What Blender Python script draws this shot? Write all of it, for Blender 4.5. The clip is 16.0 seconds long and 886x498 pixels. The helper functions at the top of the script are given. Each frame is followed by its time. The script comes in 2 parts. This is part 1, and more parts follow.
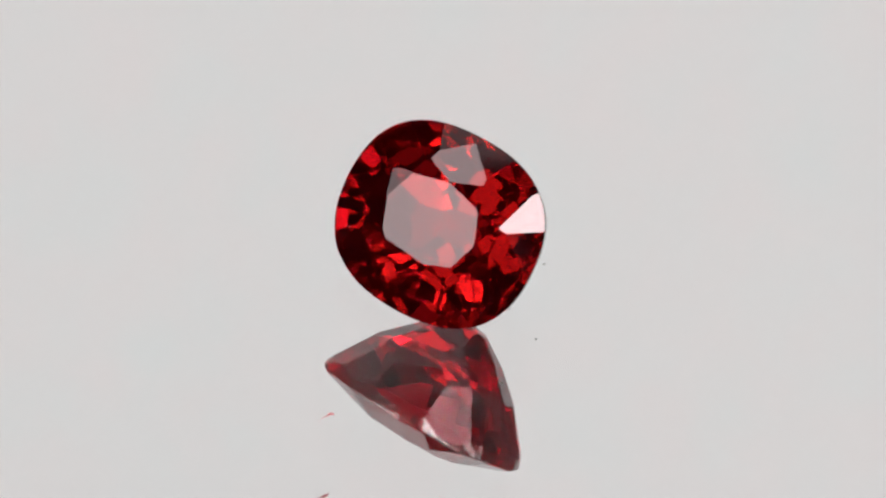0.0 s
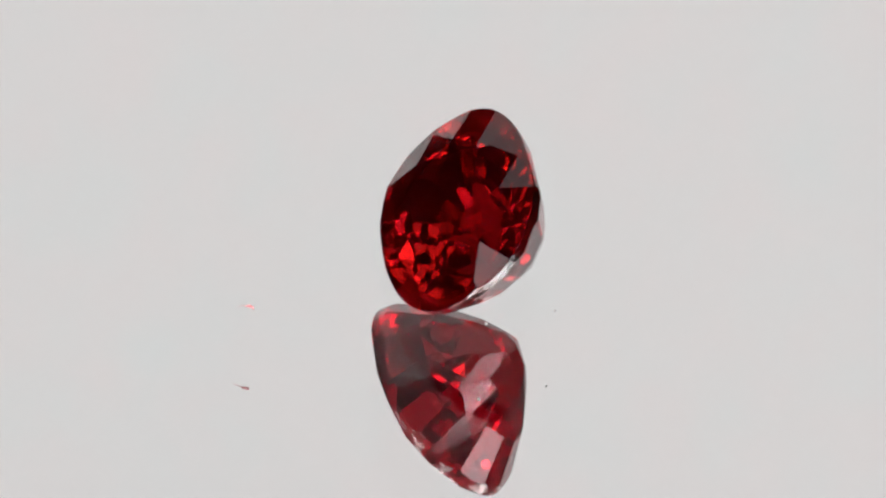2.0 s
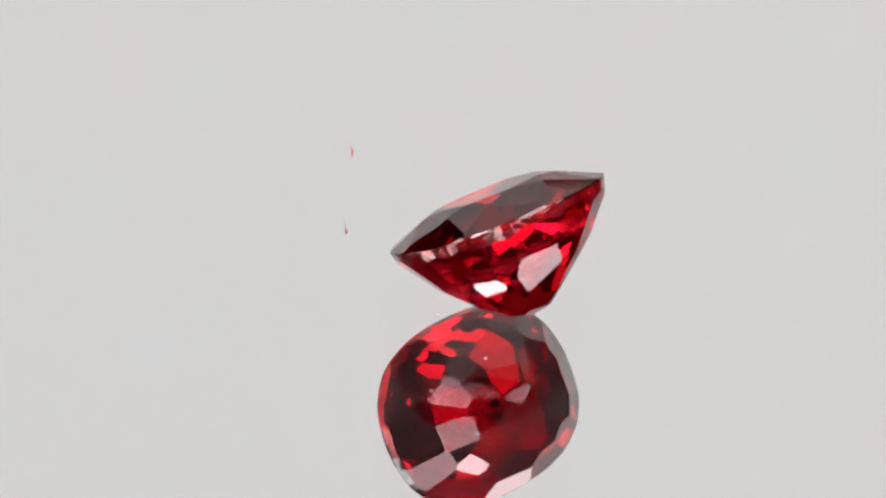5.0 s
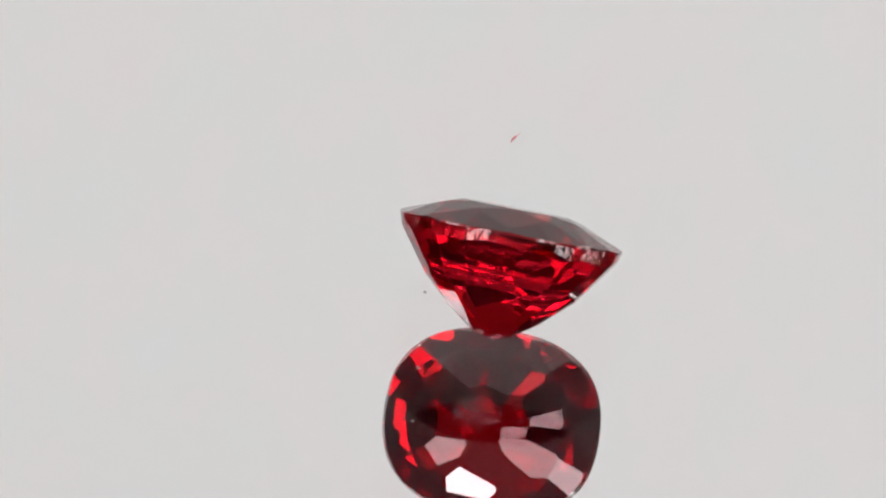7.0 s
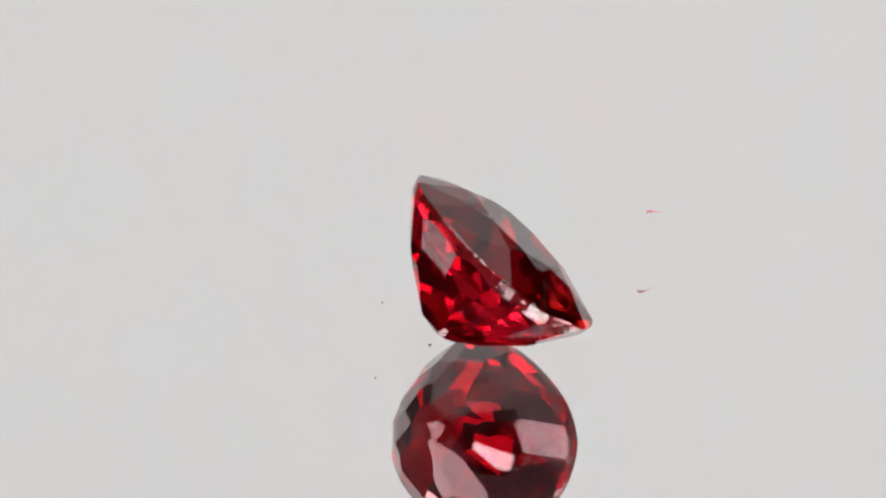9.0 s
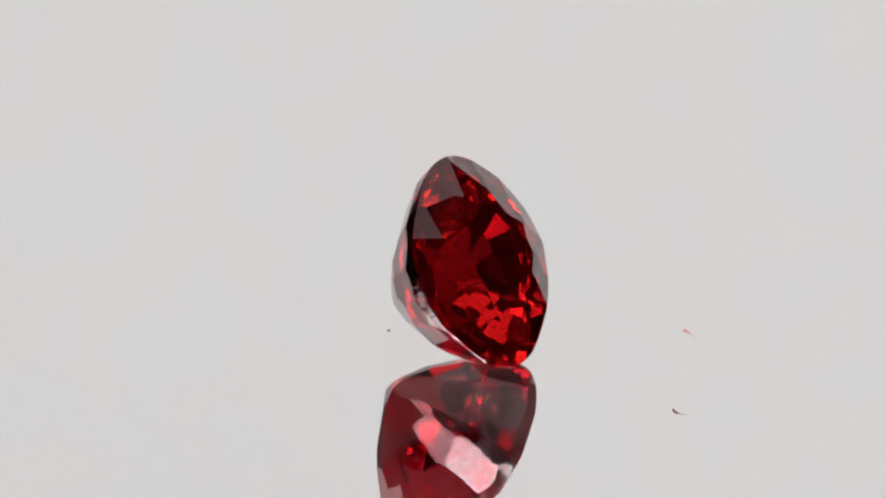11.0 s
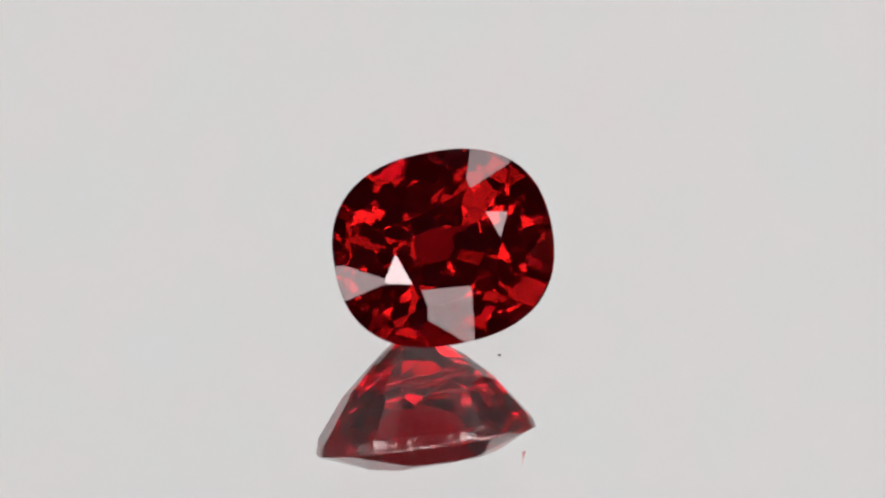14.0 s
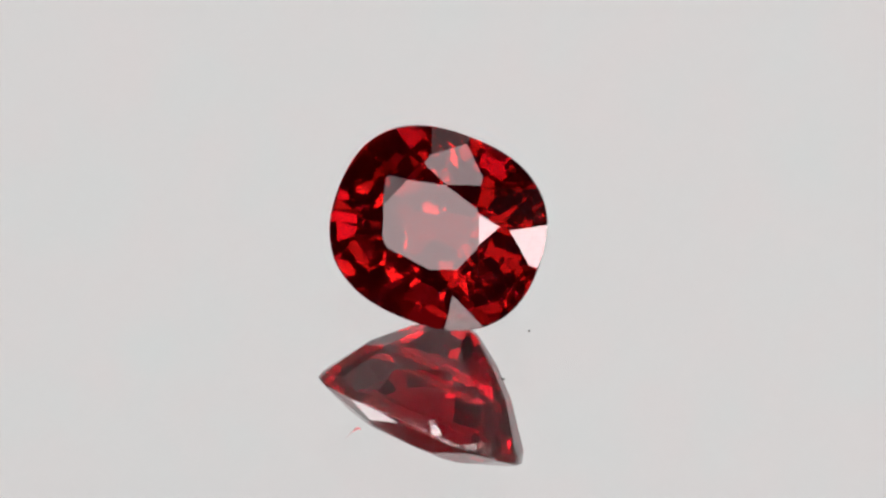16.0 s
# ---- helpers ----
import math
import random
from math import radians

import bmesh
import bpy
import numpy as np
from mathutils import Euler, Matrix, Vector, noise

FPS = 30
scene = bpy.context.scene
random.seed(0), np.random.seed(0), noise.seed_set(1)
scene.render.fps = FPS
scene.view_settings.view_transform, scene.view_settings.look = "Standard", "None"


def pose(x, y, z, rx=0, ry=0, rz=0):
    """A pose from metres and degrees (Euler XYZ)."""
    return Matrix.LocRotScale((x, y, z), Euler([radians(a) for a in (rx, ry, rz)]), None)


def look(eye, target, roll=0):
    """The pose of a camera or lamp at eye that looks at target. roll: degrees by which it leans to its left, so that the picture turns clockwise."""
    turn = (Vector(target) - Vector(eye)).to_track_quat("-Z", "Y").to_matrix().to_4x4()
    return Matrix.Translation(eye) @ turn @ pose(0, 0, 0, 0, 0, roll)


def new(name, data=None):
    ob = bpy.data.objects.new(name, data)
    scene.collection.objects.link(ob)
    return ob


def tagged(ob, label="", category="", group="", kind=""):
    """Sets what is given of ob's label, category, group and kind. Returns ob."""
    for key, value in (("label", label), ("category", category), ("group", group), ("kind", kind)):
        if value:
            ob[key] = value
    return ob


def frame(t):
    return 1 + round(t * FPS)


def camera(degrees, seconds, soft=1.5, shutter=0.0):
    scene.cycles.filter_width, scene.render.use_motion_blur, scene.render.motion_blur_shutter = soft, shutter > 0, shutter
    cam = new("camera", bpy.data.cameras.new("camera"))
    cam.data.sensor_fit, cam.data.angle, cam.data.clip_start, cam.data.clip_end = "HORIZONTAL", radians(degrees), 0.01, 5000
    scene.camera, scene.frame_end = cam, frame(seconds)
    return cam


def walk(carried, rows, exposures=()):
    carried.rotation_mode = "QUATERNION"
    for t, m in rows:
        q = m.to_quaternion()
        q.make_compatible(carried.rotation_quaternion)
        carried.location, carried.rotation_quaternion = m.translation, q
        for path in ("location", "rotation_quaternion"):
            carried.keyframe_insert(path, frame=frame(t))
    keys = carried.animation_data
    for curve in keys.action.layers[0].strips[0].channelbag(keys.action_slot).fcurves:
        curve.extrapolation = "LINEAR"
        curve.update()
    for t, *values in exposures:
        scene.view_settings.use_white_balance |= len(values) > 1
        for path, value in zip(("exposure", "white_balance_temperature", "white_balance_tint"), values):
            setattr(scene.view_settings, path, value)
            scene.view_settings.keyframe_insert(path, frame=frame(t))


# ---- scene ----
cam = camera(8.0, 16.0, soft=2.3)
EYE = pose(0.0, -0.15601, 0.16743, 43.2352, -3.6267, 4.2433)
walk(cam, [(0.0, EYE), (16.0, EYE)])

# ---------------------------------------------------------------- light levels
SCRIM_LIGHT = 0.668     # big overhead diffusion panel, what the mirror shows
SIDE_LIGHT = 4.0        # small lamps above, to both sides
SCRIM_HOT = 0.9         # brighter spot painted into its upper edge, no lamp behind
SOFTBOX_LIGHT = 7.0     # softbox to the right of the lens
FILL_LIGHT = 2.0        # fill panel past that softbox
DIM_LIGHT = 5.3         # the other softbox and the low panels
BAR_LIGHT = 16.0        # bar lamps round the lens
ROOM_LIGHT = 0.02       # dim studio beyond
scene.view_settings.exposure = 0.0
scene.cycles.max_bounces = 24
scene.cycles.glossy_bounces = 16
scene.cycles.transmission_bounces = 20

world = bpy.data.worlds.new("dim_studio")
world.use_nodes = True
world.node_tree.nodes["Background"].inputs[0].default_value = (0.9, 0.95, 1.0, 1)
world.node_tree.nodes["Background"].inputs[1].default_value = ROOM_LIGHT
scene.world = world


# ---------------------------------------------------------------- materials
def material(name):
    m = bpy.data.materials.new(name)
    m.use_nodes = True
    return m, m.node_tree.nodes, m.node_tree.links, m.node_tree.nodes["Principled BSDF"]


def surface(name, color, rough=0.6, metal=0.0, grain=0.25, scale=900.0, bump=0.1):
    """A painted, cloth or plastic surface with grain at two scales."""
    m, n, k, b = material(name)
    co = n.new("ShaderNodeTexCoord")
    fine, broad = n.new("ShaderNodeTexNoise"), n.new("ShaderNodeTexNoise")
    fine.inputs["Scale"].default_value, broad.inputs["Scale"].default_value = scale, scale / 18
    fine.inputs["Detail"].default_value = 5
    mix, ramp = n.new("ShaderNodeMath"), n.new("ShaderNodeMixRGB")
    mix.operation = "MULTIPLY"
    k.new(co.outputs["Object"], fine.inputs["Vector"])
    k.new(co.outputs["Object"], broad.inputs["Vector"])
    k.new(fine.outputs["Fac"], mix.inputs[0])
    k.new(broad.outputs["Fac"], mix.inputs[1])
    ramp.inputs[1].default_value = (*[c * (1 - grain) for c in color], 1)
    ramp.inputs[2].default_value = (*[min(1, c * (1 + 2 * grain)) for c in color], 1)
    k.new(mix.outputs[0], ramp.inputs[0])
    k.new(ramp.outputs[0], b.inputs["Base Color"])
    bu = n.new("ShaderNodeBump")
    bu.inputs["Strength"].default_value, bu.inputs["Distance"].default_value = bump, 0.0004
    k.new(fine.outputs["Fac"], bu.inputs["Height"])
    k.new(bu.outputs[0], b.inputs["Normal"])
    b.inputs["Roughness"].default_value, b.inputs["Metallic"].default_value = rough, metal
    return m


def lamp_cloth(name, strength, color=(1, 1, 1)):
    """A lit white diffuser."""
    m, n, k, b = material(name)
    b.inputs["Base Color"].default_value = (0.3, 0.3, 0.3, 1)
    b.inputs["Emission Color"].default_value = (*color, 1)
    b.inputs["Emission Strength"].default_value = strength
    b.inputs["Roughness"].default_value = 0.9
    return m


def scrim_cloth(name):
    """White cloth that glows by itself: emission painted brighter near its upper edge, even below, faintly blotched."""
    m, n, k, b = material(name)
    b.inputs["Base Color"].default_value, b.inputs["Roughness"].default_value = (0.3, 0.3, 0.3, 1), 0.9
    co, far, fall = n.new("ShaderNodeTexCoord"), n.new("ShaderNodeVectorMath"), n.new("ShaderNodeMapRange")
    far.operation = "DISTANCE"
    far.inputs[1].default_value = (0.0, 0.04, 0.60)
    fall.interpolation_type = "SMOOTHSTEP"
    for key, value in (("From Min", 0.06), ("From Max", 0.34), ("To Min", SCRIM_HOT), ("To Max", SCRIM_LIGHT)):
        fall.inputs[key].default_value = value
    blot, tint = n.new("ShaderNodeTexNoise"), n.new("ShaderNodeMixRGB")
    blot.inputs["Scale"].default_value, blot.inputs["Detail"].default_value = 90, 4
    tint.inputs[1].default_value, tint.inputs[2].default_value = (1.045, 0.945, 0.943, 1), (0.925, 0.985, 0.985, 1)
    k.new(co.outputs["Object"], far.inputs[0])
    k.new(far.outputs["Value"], fall.inputs["Value"])
    k.new(co.outputs["Object"], blot.inputs["Vector"])
    k.new(blot.outputs["Fac"], tint.inputs[0])
    k.new(tint.outputs[0], b.inputs["Emission Color"])
    k.new(fall.outputs[0], b.inputs["Emission Strength"])
    return m


def gem_glass(name, color, ior=1.765, rough=0.0, relief=0.0, inner=(1, 1, 1), red_lift=0.0):
    m, n, k, b = material(name)
    b.inputs["Base Color"].default_value = (*color, 1)
    b.inputs["Transmission Weight"].default_value = 1.0
    b.inputs["IOR"].default_value = ior
    b.inputs["Roughness"].default_value = rough
    b.inputs["Specular Tint"].default_value = (*inner, 1)
    if relief:
        co, no, bu = n.new("ShaderNodeTexCoord"), n.new("ShaderNodeTexNoise"), n.new("ShaderNodeBump")
        no.inputs["Scale"].default_value, no.inputs["Detail"].default_value = 1600, 3
        bu.inputs["Strength"].default_value, bu.inputs["Distance"].default_value = relief, 0.0001
        k.new(co.outputs["Object"], no.inputs["Vector"])
        k.new(no.outputs["Fac"], bu.inputs["Height"])
        k.new(bu.outputs[0], b.inputs["Normal"])
    if red_lift:
        # uneven red diffuse share: lifts dark facets in place of light scattered inside
        dull, mix, out = n.new("ShaderNodeBsdfDiffuse"), n.new("ShaderNodeMixShader"), n["Material Output"]
        co, no, amount = n.new("ShaderNodeTexCoord"), n.new("ShaderNodeTexNoise"), n.new("ShaderNodeMath")
        dull.inputs["Color"].default_value = (0.55, 0.008, 0.035, 1)
        no.inputs["Scale"].default_value, no.inputs["Detail"].default_value = 700, 4
        amount.operation = "MULTIPLY"
        amount.inputs[1].default_value = 2 * red_lift
        k.new(co.outputs["Object"], no.inputs["Vector"])
        k.new(no.outputs["Fac"], amount.inputs[0])
        k.new(amount.outputs[0], mix.inputs[0])
        k.new(b.outputs[0], mix.inputs[1])
        k.new(dull.outputs[0], mix.inputs[2])
        k.new(mix.outputs[0], out.inputs["Surface"])
    return m


# same stone: crown tint darkened, pavilion brightened, shading each side in the colour
CROWN = gem_glass("polished_red_crown_dim", (0.083, 0.0008, 0.0008), rough=0.03, inner=(0.80, 0.64, 0.65), red_lift=0.015)
PAVILION = gem_glass("polished_red_pavilion_bright", (0.26, 0.0007, 0.004), rough=0.012, inner=(0.80, 0.48, 0.52), red_lift=0.034)
GIRDLE = gem_glass("ground_red_girdle", (0.25, 0.012, 0.018), rough=0.10, relief=0.5)
GLASS = gem_glass("coated_clear_glass", (0.985, 0.985, 0.985), ior=1.5, inner=(0.3, 0.3, 0.3))
FEATHER = material("pale_inclusion")
FEATHER[3].inputs["Base Color"].default_value = (0.9, 0.6, 0.6, 1)
FEATHER[3].inputs["Metallic"].default_value, FEATHER[3].inputs["Roughness"].default_value = 1.0, 0.2
FEATHER = FEATHER[0]
SILVER = material("silvering")
SILVER[3].inputs["Base Color"].default_value = (0.93, 0.925, 0.92, 1)
SILVER[3].inputs["Metallic"].default_value, SILVER[3].inputs["Roughness"].default_value = 1.0, 0.0
SILVER = SILVER[0]
RED_LINT = surface("red_lint", (0.66, 0.24, 0.25), 0.8, scale=9000)
GREY_DUST = surface("grey_dust", (0.55, 0.53, 0.52), 0.9, scale=9000)
BLACK = surface("black_plastic", (0.02, 0.02, 0.021), 0.5)
TABLE = surface("black_felt", (0.012, 0.012, 0.013), 0.95)
ROOM = surface("dark_studio_paint", (0.05, 0.05, 0.052), 0.9, scale=60)
SCRIM = scrim_cloth("lit_scrim_cloth")
SIDE = lamp_cloth("lit_side_cloth", SIDE_LIGHT)
SOFT = lamp_cloth("lit_softbox_cloth", SOFTBOX_LIGHT, (1.0, 0.99, 0.985))
SOFT_DIM = lamp_cloth("lit_dim_softbox_cloth", DIM_LIGHT, (1.0, 0.99, 0.985))
FILL = lamp_cloth("lit_fill_cloth", FILL_LIGHT)
BARS = lamp_cloth("lit_bar_diffuser", BAR_LIGHT)


# ---------------------------------------------------------------- building helpers
def mesh_from(name, verts, faces, mat, smooth=False):
    me = bpy.data.meshes.new(name)
    me.from_pydata([tuple(v) for v in verts], [], [tuple(f) for f in faces])
    me.materials.append(mat)
    me.update()
    if smooth:
        for p in me.polygons:
            p.use_smooth = True
    return me


def part(name, bm, mat, parent, label=""):
    """Links a bmesh as one mesh object under a thing."""
    me = bpy.data.meshes.new(name)
    bm.to_mesh(me)
    bm.free()
    me.materials.append(mat)
    ob = new(name, me)
    ob.parent = parent
    return tagged(ob, label) if label else ob


def lathe(profile, steps=96, closed=False):
    """A bmesh turned round z from (radius, height) pairs."""
    bm = bmesh.new()
    rings = []
    for r, z in profile:
        if r < 1e-9:
            rings.append([bm.verts.new((0, 0, z))])
        else:
            rings.append([bm.verts.new((r * math.cos(2 * math.pi * i / steps), r * math.sin(2 * math.pi * i / steps), z)) for i in range(steps)])
    pairs = list(zip(rings, rings[1:])) + ([(rings[-1], rings[0])] if closed else [])
    for a, b in pairs:
        for i in range(steps):
            j = (i + 1) % steps
            f = [a[i % len(a)], a[j % len(a)], b[j % len(b)], b[i % len(b)]]
            f = list(dict.fromkeys(f))
            if len(f) > 2:
                bm.faces.new(f)
    bmesh.ops.recalc_face_normals(bm, faces=bm.faces)
    return bm


def box_bm(x0, y0, z0, x1, y1, z1, bevel=0.0):
    bm = bmesh.new()
    bmesh.ops.create_cube(bm, size=1)
    bmesh.ops.scale(bm, vec=(x1 - x0, y1 - y0, z1 - z0), verts=bm.verts)
    bmesh.ops.translate(bm, vec=((x0 + x1) / 2, (y0 + y1) / 2, (z0 + z1) / 2), verts=bm.verts)
    if bevel:
        bmesh.ops.bevel(bm, geom=bm.edges[:], offset=bevel, segments=2, affect="EDGES")
    return bm


# ---------------------------------------------------------------- dark studio round the table
def studio():
    s, h = 1.2, 1.5
    z = -0.80
    for name, b in (("floor", (-s, -s, z - 0.05, s, s, z)), ("ceiling", (-s, -s, h, s, s, h + 0.05)),
                    ("wall_north", (-s, s, z, s, s + 0.05, h)), ("wall_south", (-s, -s - 0.05, z, s, -s, h)),
                    ("wall_east", (s, -s, z, s + 0.05, s, h)), ("wall_west", (-s - 0.05, -s, z, -s, s, h))):
        tagged(part(name, box_bm(*b), ROOM, None), "plain dark grey painted studio surface", "studio", kind="structure")


def work_table():
    t = tagged(new("work_table"), "black felt covered work table under the turntable", "table")
    t.location = (0, 0, -0.80)
    part("tabletop", box_bm(-0.45, -0.35, 0.73, 0.45, 0.35, 0.75, 0.003), TABLE, t)
    for x in (-0.41, 0.41):
        for y in (-0.31, 0.31):
            part("leg", box_bm(x - 0.02, y - 0.02, 0, x + 0.02, y + 0.02, 0.73, 0.002), BLACK, t)


# ---------------------------------------------------------------- turntable and mirror plate
PLATE_R, GLASS_T = 0.060, 0.00365


def turntable():
    base = tagged(new("turntable"), "black plastic display turntable on the table", "turntable")
    base.location = (0, 0, -0.05)
    part("base", lathe([(0, 0), (0.056, 0), (0.058, 0.002), (0.056, 0.030), (0.054, 0.032), (0, 0.032)]), BLACK, base)
    part("platter", lathe([(0, 0.033), (0.059, 0.033), (0.060, 0.034), (0.060, 0.0435), (0.059, 0.0445), (0, 0.0445)]), BLACK, base)


def mirror_plate():
    """Round back-silvered mirror: clear glass over the silver."""
    p = tagged(new("mirror_plate"), "round glass mirror plate lying on the turntable", "mirror")
    part("glass", lathe([(0, 0), (PLATE_R - 0.0004, 0), (PLATE_R, -0.0004), (PLATE_R, -GLASS_T)], 128), GLASS, p, "clear polished glass")
    part("silver_backing", lathe([(0, -GLASS_T), (PLATE_R, -GLASS_T)], 128), SILVER, p, "bright silvered back")
    part("back_coat", lathe([(0, -GLASS_T - 0.0002), (PLATE_R - 0.0003, -GLASS_T - 0.0002), (PLATE_R - 0.0003, -0.0055), (0, -0.0055)], 96), BLACK, p, "dark protective paint")
    return p


# ---------------------------------------------------------------- the gem: cushion cut, brilliant crown, stepped pavilion
UNIT = 0.008
GA, GB, GN = 0.5040 * UNIT, 0.4327 * UNIT, 2.43
CROWN_H = 0.1027 * UNIT
LEAN_X, LEAN_Y = 44.93, -2.92
GEM_X, GEM_Y = -0.1609 * UNIT, -0.0493 * UNIT


def cushion(phi, n):
    return (abs(math.cos(phi)) ** n + abs(math.sin(phi)) ** n) ** (-1 / n)


# crown cut by the stone: degrees round the girdle and share of the half width
TABLE_CORNERS = ((0, 0.478), (41, 0.487), (88, 0.458), (134, 0.505), (175, 0.478), (221, 0.478), (270, 0.460), (318, 0.505))
STAR_TIPS = ((23.5, 0.617), (60, 0.635), (114, 0.66), (151, 0.627), (203, 0.627), (237, 0.625), (299, 0.65), (331, 0.634))
MAIN_FEET = (-2, 46, 90, 132, 175, 223, 270, 312)
HALF_FEET = (22, 69, 110, 149, 202, 247, 291, 331)
MAIN_LIFT, MAIN_END = 0.012, 0.92
# pavilion: sixteen uneven columns of facets. Degrees of the joint between two columns at the girdle and at each step below it
JOINTS = ((12.3, 19, 19.5, 25), (36, 31, 28, 31), (53, 52, 50.5, 46), (70, 68.5, 61.5, 51), (94, 101.3, 109, 126), (123, 121, 119.5, 131),
          (142, 143.5, 148, 156), (159.5, 159.5, 158, 163), (192, 188.5, 189, 187), (216, 206.5, 201.5, 206), (231, 233.7, 231, 226),
          (252, 251, 241, 231), (284, 292.5, 282, 306), (311.5, 313, 310, 314), (324, 329.5, 338, 340), (348, 348.5, 351, 349))
# the steps: share of the half width and depth in half lengths
STEPS = ((0.966, 0.135), (0.70, 0.503), (0.423, 0.757), (0.19, 0.925))
BAND, CULET = 0.022, 0.98
# how the cutter's hand tipped single facets: degrees along and across, for the three steps of each column
TIPPED = (((1.5, 2.3), (-0.1, -1.7), (-0.6, 0.5)), ((-0.9, -0), (-1.1, -1.6), (-2.1, -3.9)), ((0.5, 2.6), (-3.3, 0.2), (0.8, -2.4)), ((0.6, -0.2), (0.3, -5.2), (-3.6, -3.2)),
          ((0.1, 2.6), (0.7, -1.7), (1.2, 2.2)), ((-0.2, 2.9), (3.9, 0.8), (-4.7, -3.1)), ((0.7, 2.8), (1.7, -0.1), (-1.6, -2.1)), ((-0.2, 0.9), (0.5, 0.5), (-0.3, 1.7)),
          ((-1.2, 0.2), (-1.2, -0), (1.6, 0.6)), ((-0.1, -0.2), (-0.1, -0.1), (-1.6, 1)), ((0, 0), (0, 0), (0.9, -0.8)), ((0, 0), (0, 0), (0, 0)),
          ((-0.3, 0.2), (0, 0), (-0.1, 0.3)), ((2.9, 1.1), (-1.5, -0.3), (0.4, -0.2)), ((-0.7, 1), (4.5, -0.2), (0, -0.3)), ((0.2, -0), (0.1, 0.1), (0.5, -0.4)))
CROWN_TIPPED = {4: (0.6, 0.6), 5: (-0.2, 0.7), 7: (0.5, 0.7), 8: (-0.6, 0.8), 9: (0.4, 1.5), 10: (-1, 2.7), 11: (0.4, 1.1), 12: (-0.8, 1.4), 14: (-0.1, 1.2), 
                16: (0.2, 0.9), 17: (0.6, -0.8), 20: (-1.6, 0.5), 21: (0.3, 1.8), 23: (1.2, 0.7), 24: (-2.7, -0.1), 25: (0.5, -0.6), 26: (0.3, 2.1), 27: (-1, -1.3), 28: (-1.2, -2), 29: (-1, -0.8), 30: (0.8, -0.3), 31: (-1.8, 1.5), 32: (-0.4, 1.8)}


def gem_planes():
    """Facet planes (kind, outward normal, distance) in the stone's own space."""
    planes = []

    def ring(deg, s, z):
        return np.array([s * math.cos(radians(deg)), s * math.sin(radians(deg)), z])

    def rim(deg, n=GN):
        return cushion(radians(deg), n)

    def cut(kind, p, q, r, tip=(0, 0), middle=None):
        p, q, r = [np.array([v[0] * GA, v[1] * GB, v[2]]) for v in (p, q, r)]
        m = np.cross(q - p, r - p)
        m /= np.linalg.norm(m)
        if m @ (p - np.array([0, 0, -0.1 * GA])) < 0:
            m = -m
        if any(tip):
            along = np.cross(m, (0, 0, 1.0))
            along /= np.linalg.norm(along)
            centre = (p + q + r) / 3 if middle is None else middle * np.array([GA, GB, 1])
            m = m + radians(tip[0]) * along + radians(tip[1]) * np.cross(m, along)
            m /= np.linalg.norm(m)
            p = centre
        planes.append((kind, m, float(m @ p)))

    def tip():
        return CROWN_TIPPED.get(len(planes), (0, 0))

    planes.append(("crown", np.array([0, 0, 1.0]), CROWN_H))
    T = [ring(d, r, CROWN_H) for d, r in TABLE_CORNERS]
    G = [ring(d, rim(d), MAIN_LIFT * GA) for d in MAIN_FEET]
    M = [ring(d, rim(d), 0) for d in HALF_FEET]

    def bezel(k):
        k %= 8
        d = TABLE_CORNERS[k][0] * 0.4 + MAIN_FEET[k] * 0.6
        return T[k], G[k], T[k] + ring(d + 90, 1, 0)

    tips = []
    for k in range(8):
        cut("crown", *bezel(k), tip(), (T[k] + G[k]) / 2)
        rows, rhs = [], []
        for j in (k, k + 1):
            p, q, r = bezel(j)
            m = np.cross(q - p, r - p)
            rows.append(m), rhs.append(m @ p)
        rows.append(ring(STAR_TIPS[k][0], 1, 0)), rhs.append(STAR_TIPS[k][1])
        tips.append(np.linalg.solve(np.array(rows), np.array(rhs)))
    for k in range(8):
        cut("crown", T[k], T[(k + 1) % 8], tips[k], tip())
        for j in (k, (k + 1) % 8):
            foot = T[j] + (G[j] - T[j]) * MAIN_END
            cut("crown", tips[k], foot, M[k], tip())
    for k in range(72):
        a, b = k * 5, (k + 1) * 5
        p, q = ring(a, rim(a), 0), ring(b, rim(b), 0)
        cut("girdle", p, q, p + np.array([0, 0, 0.001]))
        p, q = ring(a, rim(a), -BAND * GA), ring(b, rim(b), -BAND * GA)
        cut("girdle", p, q, ring(a + 2.5, STEPS[0][0] * rim(a + 2.5), -STEPS[0][1] * GA))
    for k in range(16):
        pair = [JOINTS[k], JOINTS[(k + 1) % 16]]
        corner = [[ring(j[i], share * rim(j[i]), -depth * GA) for j in pair] for i, (share, depth) in enumerate(STEPS)]
        for u, v, turn in zip(corner, corner[1:], TIPPED[k]):
            top = (u[0] + u[1]) / 2
            cut("pavilion", v[0], v[1], top, turn, (top + (v[0] + v[1]) / 2) / 2)
        if k in (3, 7, 11, 15):
            u = corner[-1]
            cut("pavilion", u[0], u[1], np.array([0, 0, -CULET * GA]))
    return planes


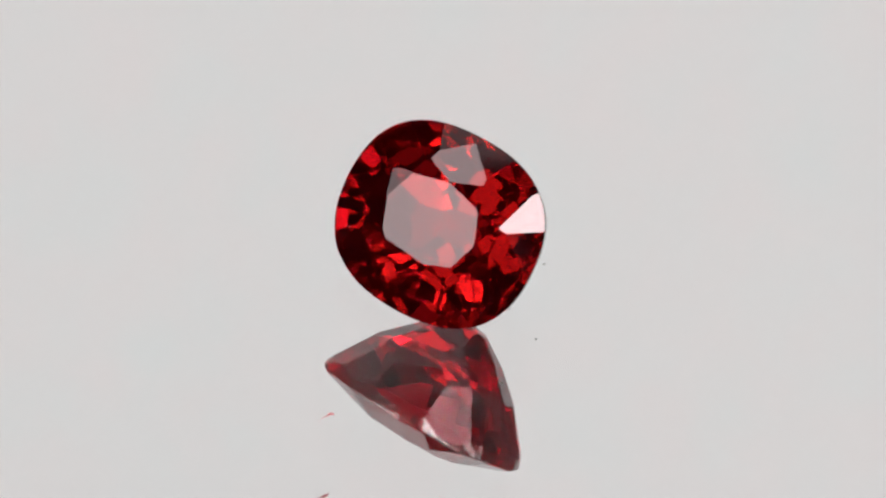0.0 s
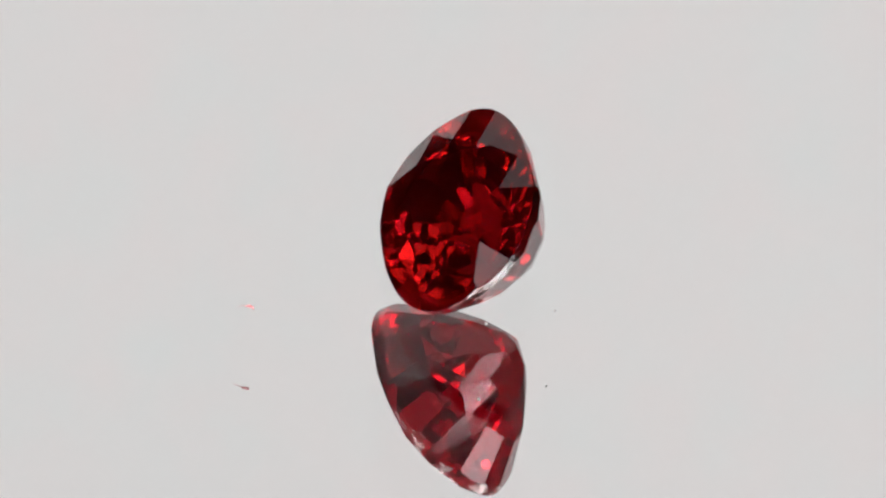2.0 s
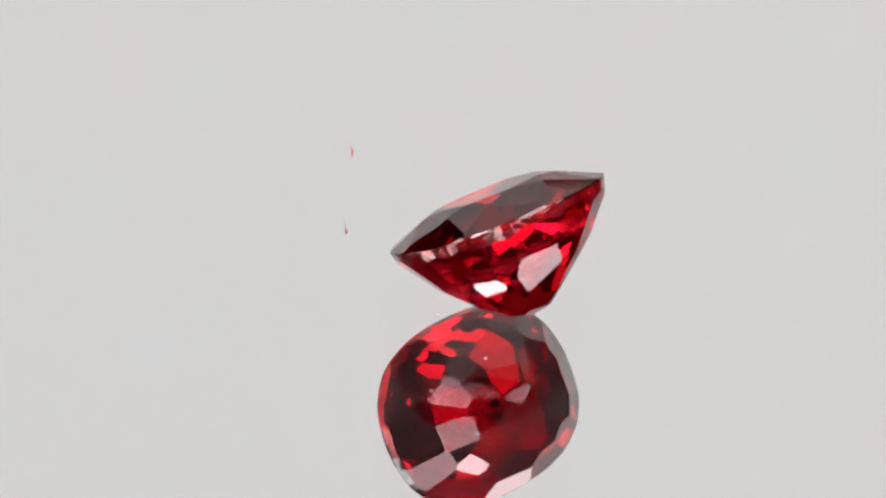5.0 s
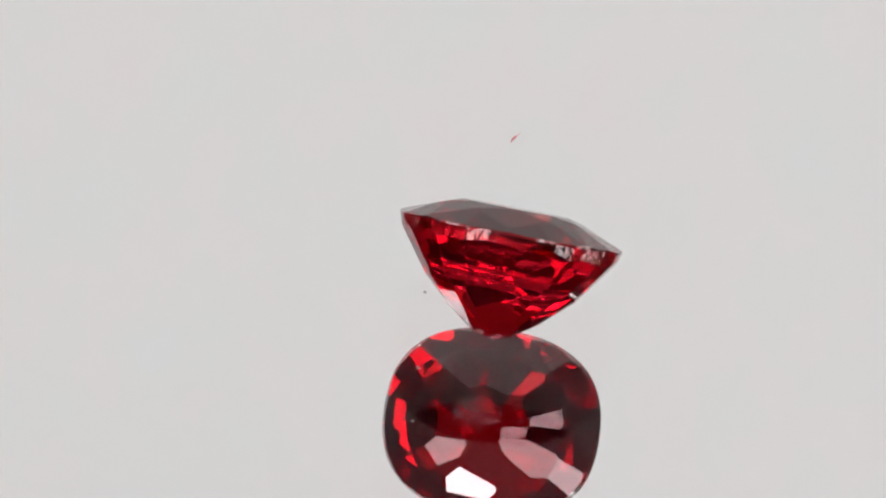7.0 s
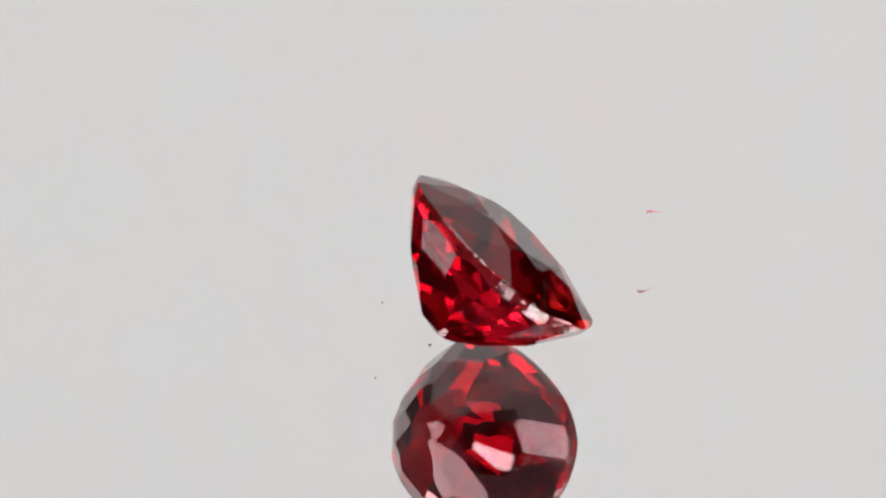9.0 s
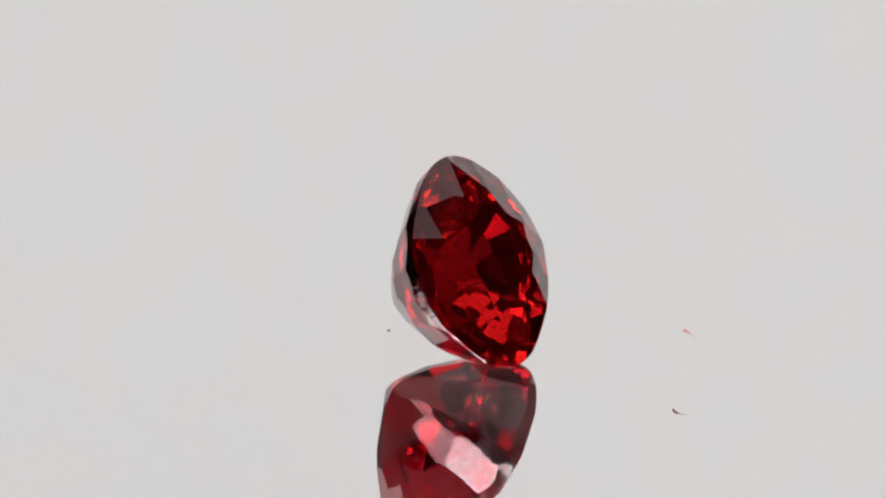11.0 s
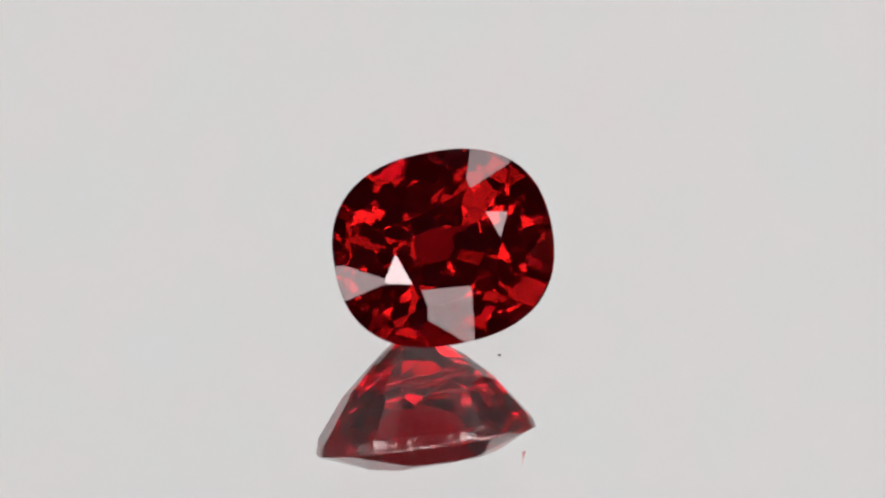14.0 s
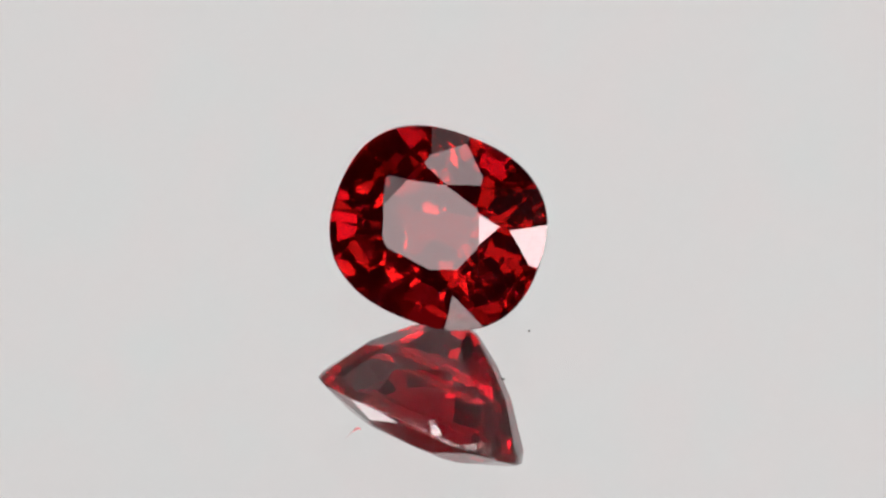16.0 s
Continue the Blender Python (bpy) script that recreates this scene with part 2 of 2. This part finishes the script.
def facets():
    """Each plane's polygon, clipped by all the others."""
    planes, out = gem_planes(), []
    for i, (kind, m, d) in enumerate(planes):
        u = np.cross(m, (0, 0, 1.0) if abs(m[2]) < 0.9 else (1.0, 0, 0))
        u /= np.linalg.norm(u)
        v, o = np.cross(m, u), m * d
        poly = [o + 0.04 * (x * u + y * v) for x, y in ((1, 1), (-1, 1), (-1, -1), (1, -1))]
        for j, (_, n, e) in enumerate(planes):
            if j == i:
                continue
            kept = []
            for a, b in zip(poly, poly[1:] + poly[:1]):
                sa, sb = n @ a - e, n @ b - e
                if sa <= 0:
                    kept.append(a)
                if sa * sb < 0:
                    kept.append(a + (b - a) * (sa / (sa - sb)))
            poly = kept
            if len(poly) < 3:
                break
        if len(poly) > 2:
            out.append((kind, m, poly))
    return out


def gemstone():
    stone = tagged(new("gemstone"), "deep red transparent cushion-cut gemstone lying tilted on a mirror", "gemstone")
    lean = np.array((Matrix.Rotation(radians(LEAN_X), 3, "X") @ Matrix.Rotation(radians(LEAN_Y), 3, "Y")))
    shapes = facets()
    low = min(float((lean @ p)[2]) for _, _, poly in shapes for p in poly)
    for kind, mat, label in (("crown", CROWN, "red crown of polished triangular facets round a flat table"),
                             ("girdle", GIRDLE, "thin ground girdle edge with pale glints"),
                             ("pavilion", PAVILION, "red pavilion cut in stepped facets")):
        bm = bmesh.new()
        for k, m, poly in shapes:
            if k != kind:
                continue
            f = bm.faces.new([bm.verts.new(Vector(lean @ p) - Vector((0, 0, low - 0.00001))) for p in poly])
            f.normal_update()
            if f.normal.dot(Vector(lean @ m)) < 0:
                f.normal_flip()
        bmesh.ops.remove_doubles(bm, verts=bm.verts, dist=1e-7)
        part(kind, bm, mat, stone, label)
    # a small feather of bright crystals inside, under the crown
    bm = bmesh.new()
    rnd = random.Random(11)
    for _ in range(34):
        p = np.array([(0.45 + rnd.uniform(-0.12, 0.12)) * GA, (-0.34 + rnd.uniform(-0.14, 0.14)) * GB, (-0.15 + rnd.uniform(-0.05, 0.05)) * GA])
        size = rnd.uniform(0.000015, 0.000048)
        made = bmesh.ops.create_icosphere(bm, subdivisions=1, radius=size)["verts"]
        centre = Vector(lean @ p) - Vector((0, 0, low))
        stretch = Vector((rnd.uniform(0.5, 2.2), rnd.uniform(0.5, 1.4), rnd.uniform(0.4, 1.2)))
        for v in made:
            v.co = Vector((v.co.x * stretch.x, v.co.y * stretch.y, v.co.z * stretch.z)) * rnd.uniform(0.8, 1.2) + centre
    part("inclusion", bm, FEATHER, stone, "tiny pale crystals inside the stone")
    return stone


# ---------------------------------------------------------------- specks on the glass
def lint():
    """A red speck with a thin curled tail."""
    ob_root = tagged(new("lint_fibre"), "tiny red lint fibre with a curled tail on the mirror", "lint")
    for name, pts in (("body", [(-0.00016, -0.00001, 0.00013), (-0.00009, 0.0, 0.00017), (0.0, 0.00001, 0.00018), (0.00009, 0.0, 0.00017), (0.00016, -0.00002, 0.00013), (0.00018, -0.00002, 0.00001)]),
                      ("tail", [(-0.00014, 0.0, 0.00014), (-0.00025, 0.00001, 0.00013), (-0.00036, -0.00003, 0.00007), (-0.00046, -0.00002, 0.00001)])):
        bm = bmesh.new()
        last, n = None, len(pts)
        for i, c in enumerate(pts):
            r = (0.000012 + 0.00004 * math.sin(math.pi * i / (n - 1))) if name == "body" else 0.000013 * (1 - 0.7 * i / n)
            ring = [bm.verts.new((c[0], c[1] + r * math.cos(a), max(0.000002, c[2] + r * math.sin(a)))) for a in [q * math.pi / 4 for q in range(8)]]
            if last:
                for q in range(8):
                    bm.faces.new((last[q], last[(q + 1) % 8], ring[(q + 1) % 8], ring[q]))
            else:
                bm.faces.new(ring)
            last = ring
        bm.faces.new(last)
        bmesh.ops.recalc_face_normals(bm, faces=bm.faces)
        part(name, bm, RED_LINT, ob_root)
    return ob_root


def dust(seed, size):
    bm = bmesh.new()
    bmesh.ops.create_icosphere(bm, subdivisions=2, radius=size)
    for v in bm.verts:
        v.co *= 1 + 0.5 * noise.noise(v.co / size * 1.4 + Vector((seed, 0, 0)))
        v.co.z = max(v.co.z * 0.6, -size * 0.3) + size * 0.3
    me = bpy.data.meshes.new("dust_speck")
    bm.to_mesh(me)
    bm.free()
    me.materials.append(GREY_DUST)
    return tagged(new("dust_speck", me), "tiny grey dust grain on the mirror glass", "dust", "dust grains on the mirror")


# ---------------------------------------------------------------- lamps
CEILING_Z = 1.5


def rod_bm(x, y, z0, z1, r=0.003):
    bm = lathe([(0, z0), (r, z0), (r, z1), (0, z1)], 16)
    bmesh.ops.translate(bm, vec=(x, y, 0), verts=bm.verts)
    return bm


def panel_lamp(name, label, eye, target, w, h, cloth, depth=0.03):
    """A diffusion panel in a dark frame, its lit face towards the target, hung from the ceiling."""
    lamp = tagged(new(name), label, "lamp")
    m = look(eye, target)
    fr = 0.006

    def piece(part_name, bm, mat, text=""):
        bm.transform(m)
        part(part_name, bm, mat, lamp, text)

    piece("diffuser", box_bm(-w / 2, -h / 2, 0.0, w / 2, h / 2, 0.002), cloth, "white lit diffusion cloth")
    for b in ((-w / 2 - fr, -h / 2 - fr, -0.002, -w / 2, h / 2 + fr, depth), (w / 2, -h / 2 - fr, -0.002, w / 2 + fr, h / 2 + fr, depth),
              (-w / 2, -h / 2 - fr, -0.002, w / 2, -h / 2, depth), (-w / 2, h / 2, -0.002, w / 2, h / 2 + fr, depth)):
        piece("side", box_bm(*b), BLACK)
    piece("back", box_bm(-w / 2, -h / 2, depth - 0.004, w / 2, h / 2, depth), BLACK)
    hook = m @ Vector((0, h / 2 + fr, depth - 0.004))
    part("rod", rod_bm(hook.x, hook.y, hook.z - 0.004, CEILING_Z), BLACK, lamp)
    return lamp


def aim(az, el, d):
    """A place seen from the stone at az degrees to the right of the lens, el degrees up."""
    a, e = radians(az), radians(el)
    return (d * math.sin(a) * math.cos(e), -d * math.cos(a) * math.cos(e), d * math.sin(e))


studio()
work_table()
turntable()
PLATE = mirror_plate()
STONE = gemstone()
LINT = lint()
GRAINS = [dust(1.3, 0.00006), dust(5.1, 0.00005)]
panel_lamp("overhead_scrim", "large white diffusion panel above the table, glowing by itself", aim(180, 40, 0.50), (0, 0, 0), 0.62, 0.80, SCRIM)
panel_lamp("softbox", "tall white softbox lamp hung beside the camera", aim(68.6, 42.4, 0.40), (0, 0, 0), 0.110, 0.266, SOFT)
panel_lamp("softbox", "dimmer white softbox lamp hung beside the camera", aim(-54.8, 42.4, 0.40), (0, 0, 0), 0.108, 0.219, SOFT_DIM)
for az, el, d, w, h in ((31.6, 10, 0.30, 0.032, 0.139), (-20.8, 12.1, 0.30, 0.050, 0.163), (69.6, 14.7, 0.35, 0.225, 0.037)):
    tagged(panel_lamp("led_panel", "small white panel lamp hung low round the turntable", aim(az, el, d), (0, 0, 0), w, h, SOFT_DIM, 0.015), group="low panel lamps")
panel_lamp("fill_panel", "dim white fill panel hung beside the softbox", aim(-81.5, 30.5, 0.45), (0, 0, 0), 0.164, 0.090, FILL)
for az, el, w, h in ((-100, 67.3, 0.070, 0.067), (108.2, 64.2, 0.134, 0.044)):
    tagged(panel_lamp("top_light", "small white square lamp hung above the table", aim(az, el, 0.35), (0, 0, 0), w, h, SIDE, 0.015), group="upper side lamps")
for az, el, d, w, h in ((-1.8, 60.1, 0.22, 0.094, 0.036), (7.3, 31.7, 0.22, 0.068, 0.033), (-19.6, 56.1, 0.25, 0.029, 0.092), (26, 44.5, 0.24, 0.032, 0.046)):
    tagged(panel_lamp("bar_light", "small bright white bar lamp fixed round the camera lens", aim(az, el, d), (0, 0, 0), w, h, BARS, 0.012), group="bar lamps round the lens")

# ---------------------------------------------------------------- turning
PERIOD = 16.2913
# small unevenness of the turntable: seconds, degrees
DRIFT = [(0, -0.9), (0.5, 0.8), (1, 0.3), (1.5, 0.2), (2, 0.6), (2.5, 0.8), (3, 0.6), (3.5, 0.3), (4, 0.5), (4.5, 0.6), (5, 0.3), (5.5, -0.3), (6, -1.0),
         (6.5, -1.1), (7, -0.3), (7.5, 0.1), (8, 0.4), (8.5, -0.4), (9, -0.8), (9.5, -0.9), (10, -0.9), (10.5, -0.8), (11, -0.7), (11.5, -0.2), (12, 0.0),
         (12.5, 0.3), (13, 0.1), (13.5, 0.5), (14, 0.6), (14.5, 0.6), (15, 0.7), (15.5, 0.8), (16, 0.9)]
LINT_AT = (-0.004374, -0.006699)


def turning(thing, x, y, heading):
    """Rows for a thing at x, y on the plate with that heading, as the plate turns clockwise."""
    rows = []
    for t, d in DRIFT:
        a = d - 360.0 * t / PERIOD
        c, s = math.cos(radians(a)), math.sin(radians(a))
        rows.append((t, pose(c * x - s * y, s * x + c * y, 0, 0, 0, a + heading)))
    walk(thing, rows)


def motions():
    gem_turn = 331.51
    c, s = math.cos(radians(gem_turn)), math.sin(radians(gem_turn))
    turning(PLATE, 0, 0, 0)
    turning(STONE, c * GEM_X - s * GEM_Y, s * GEM_X + c * GEM_Y, gem_turn)
    turning(LINT, LINT_AT[0], LINT_AT[1], 33.0)
    turning(GRAINS[0], 0.187 * UNIT, -0.065 * UNIT, 20)
    turning(GRAINS[1], 0.325 * UNIT, 0.230 * UNIT, 75)


motions()
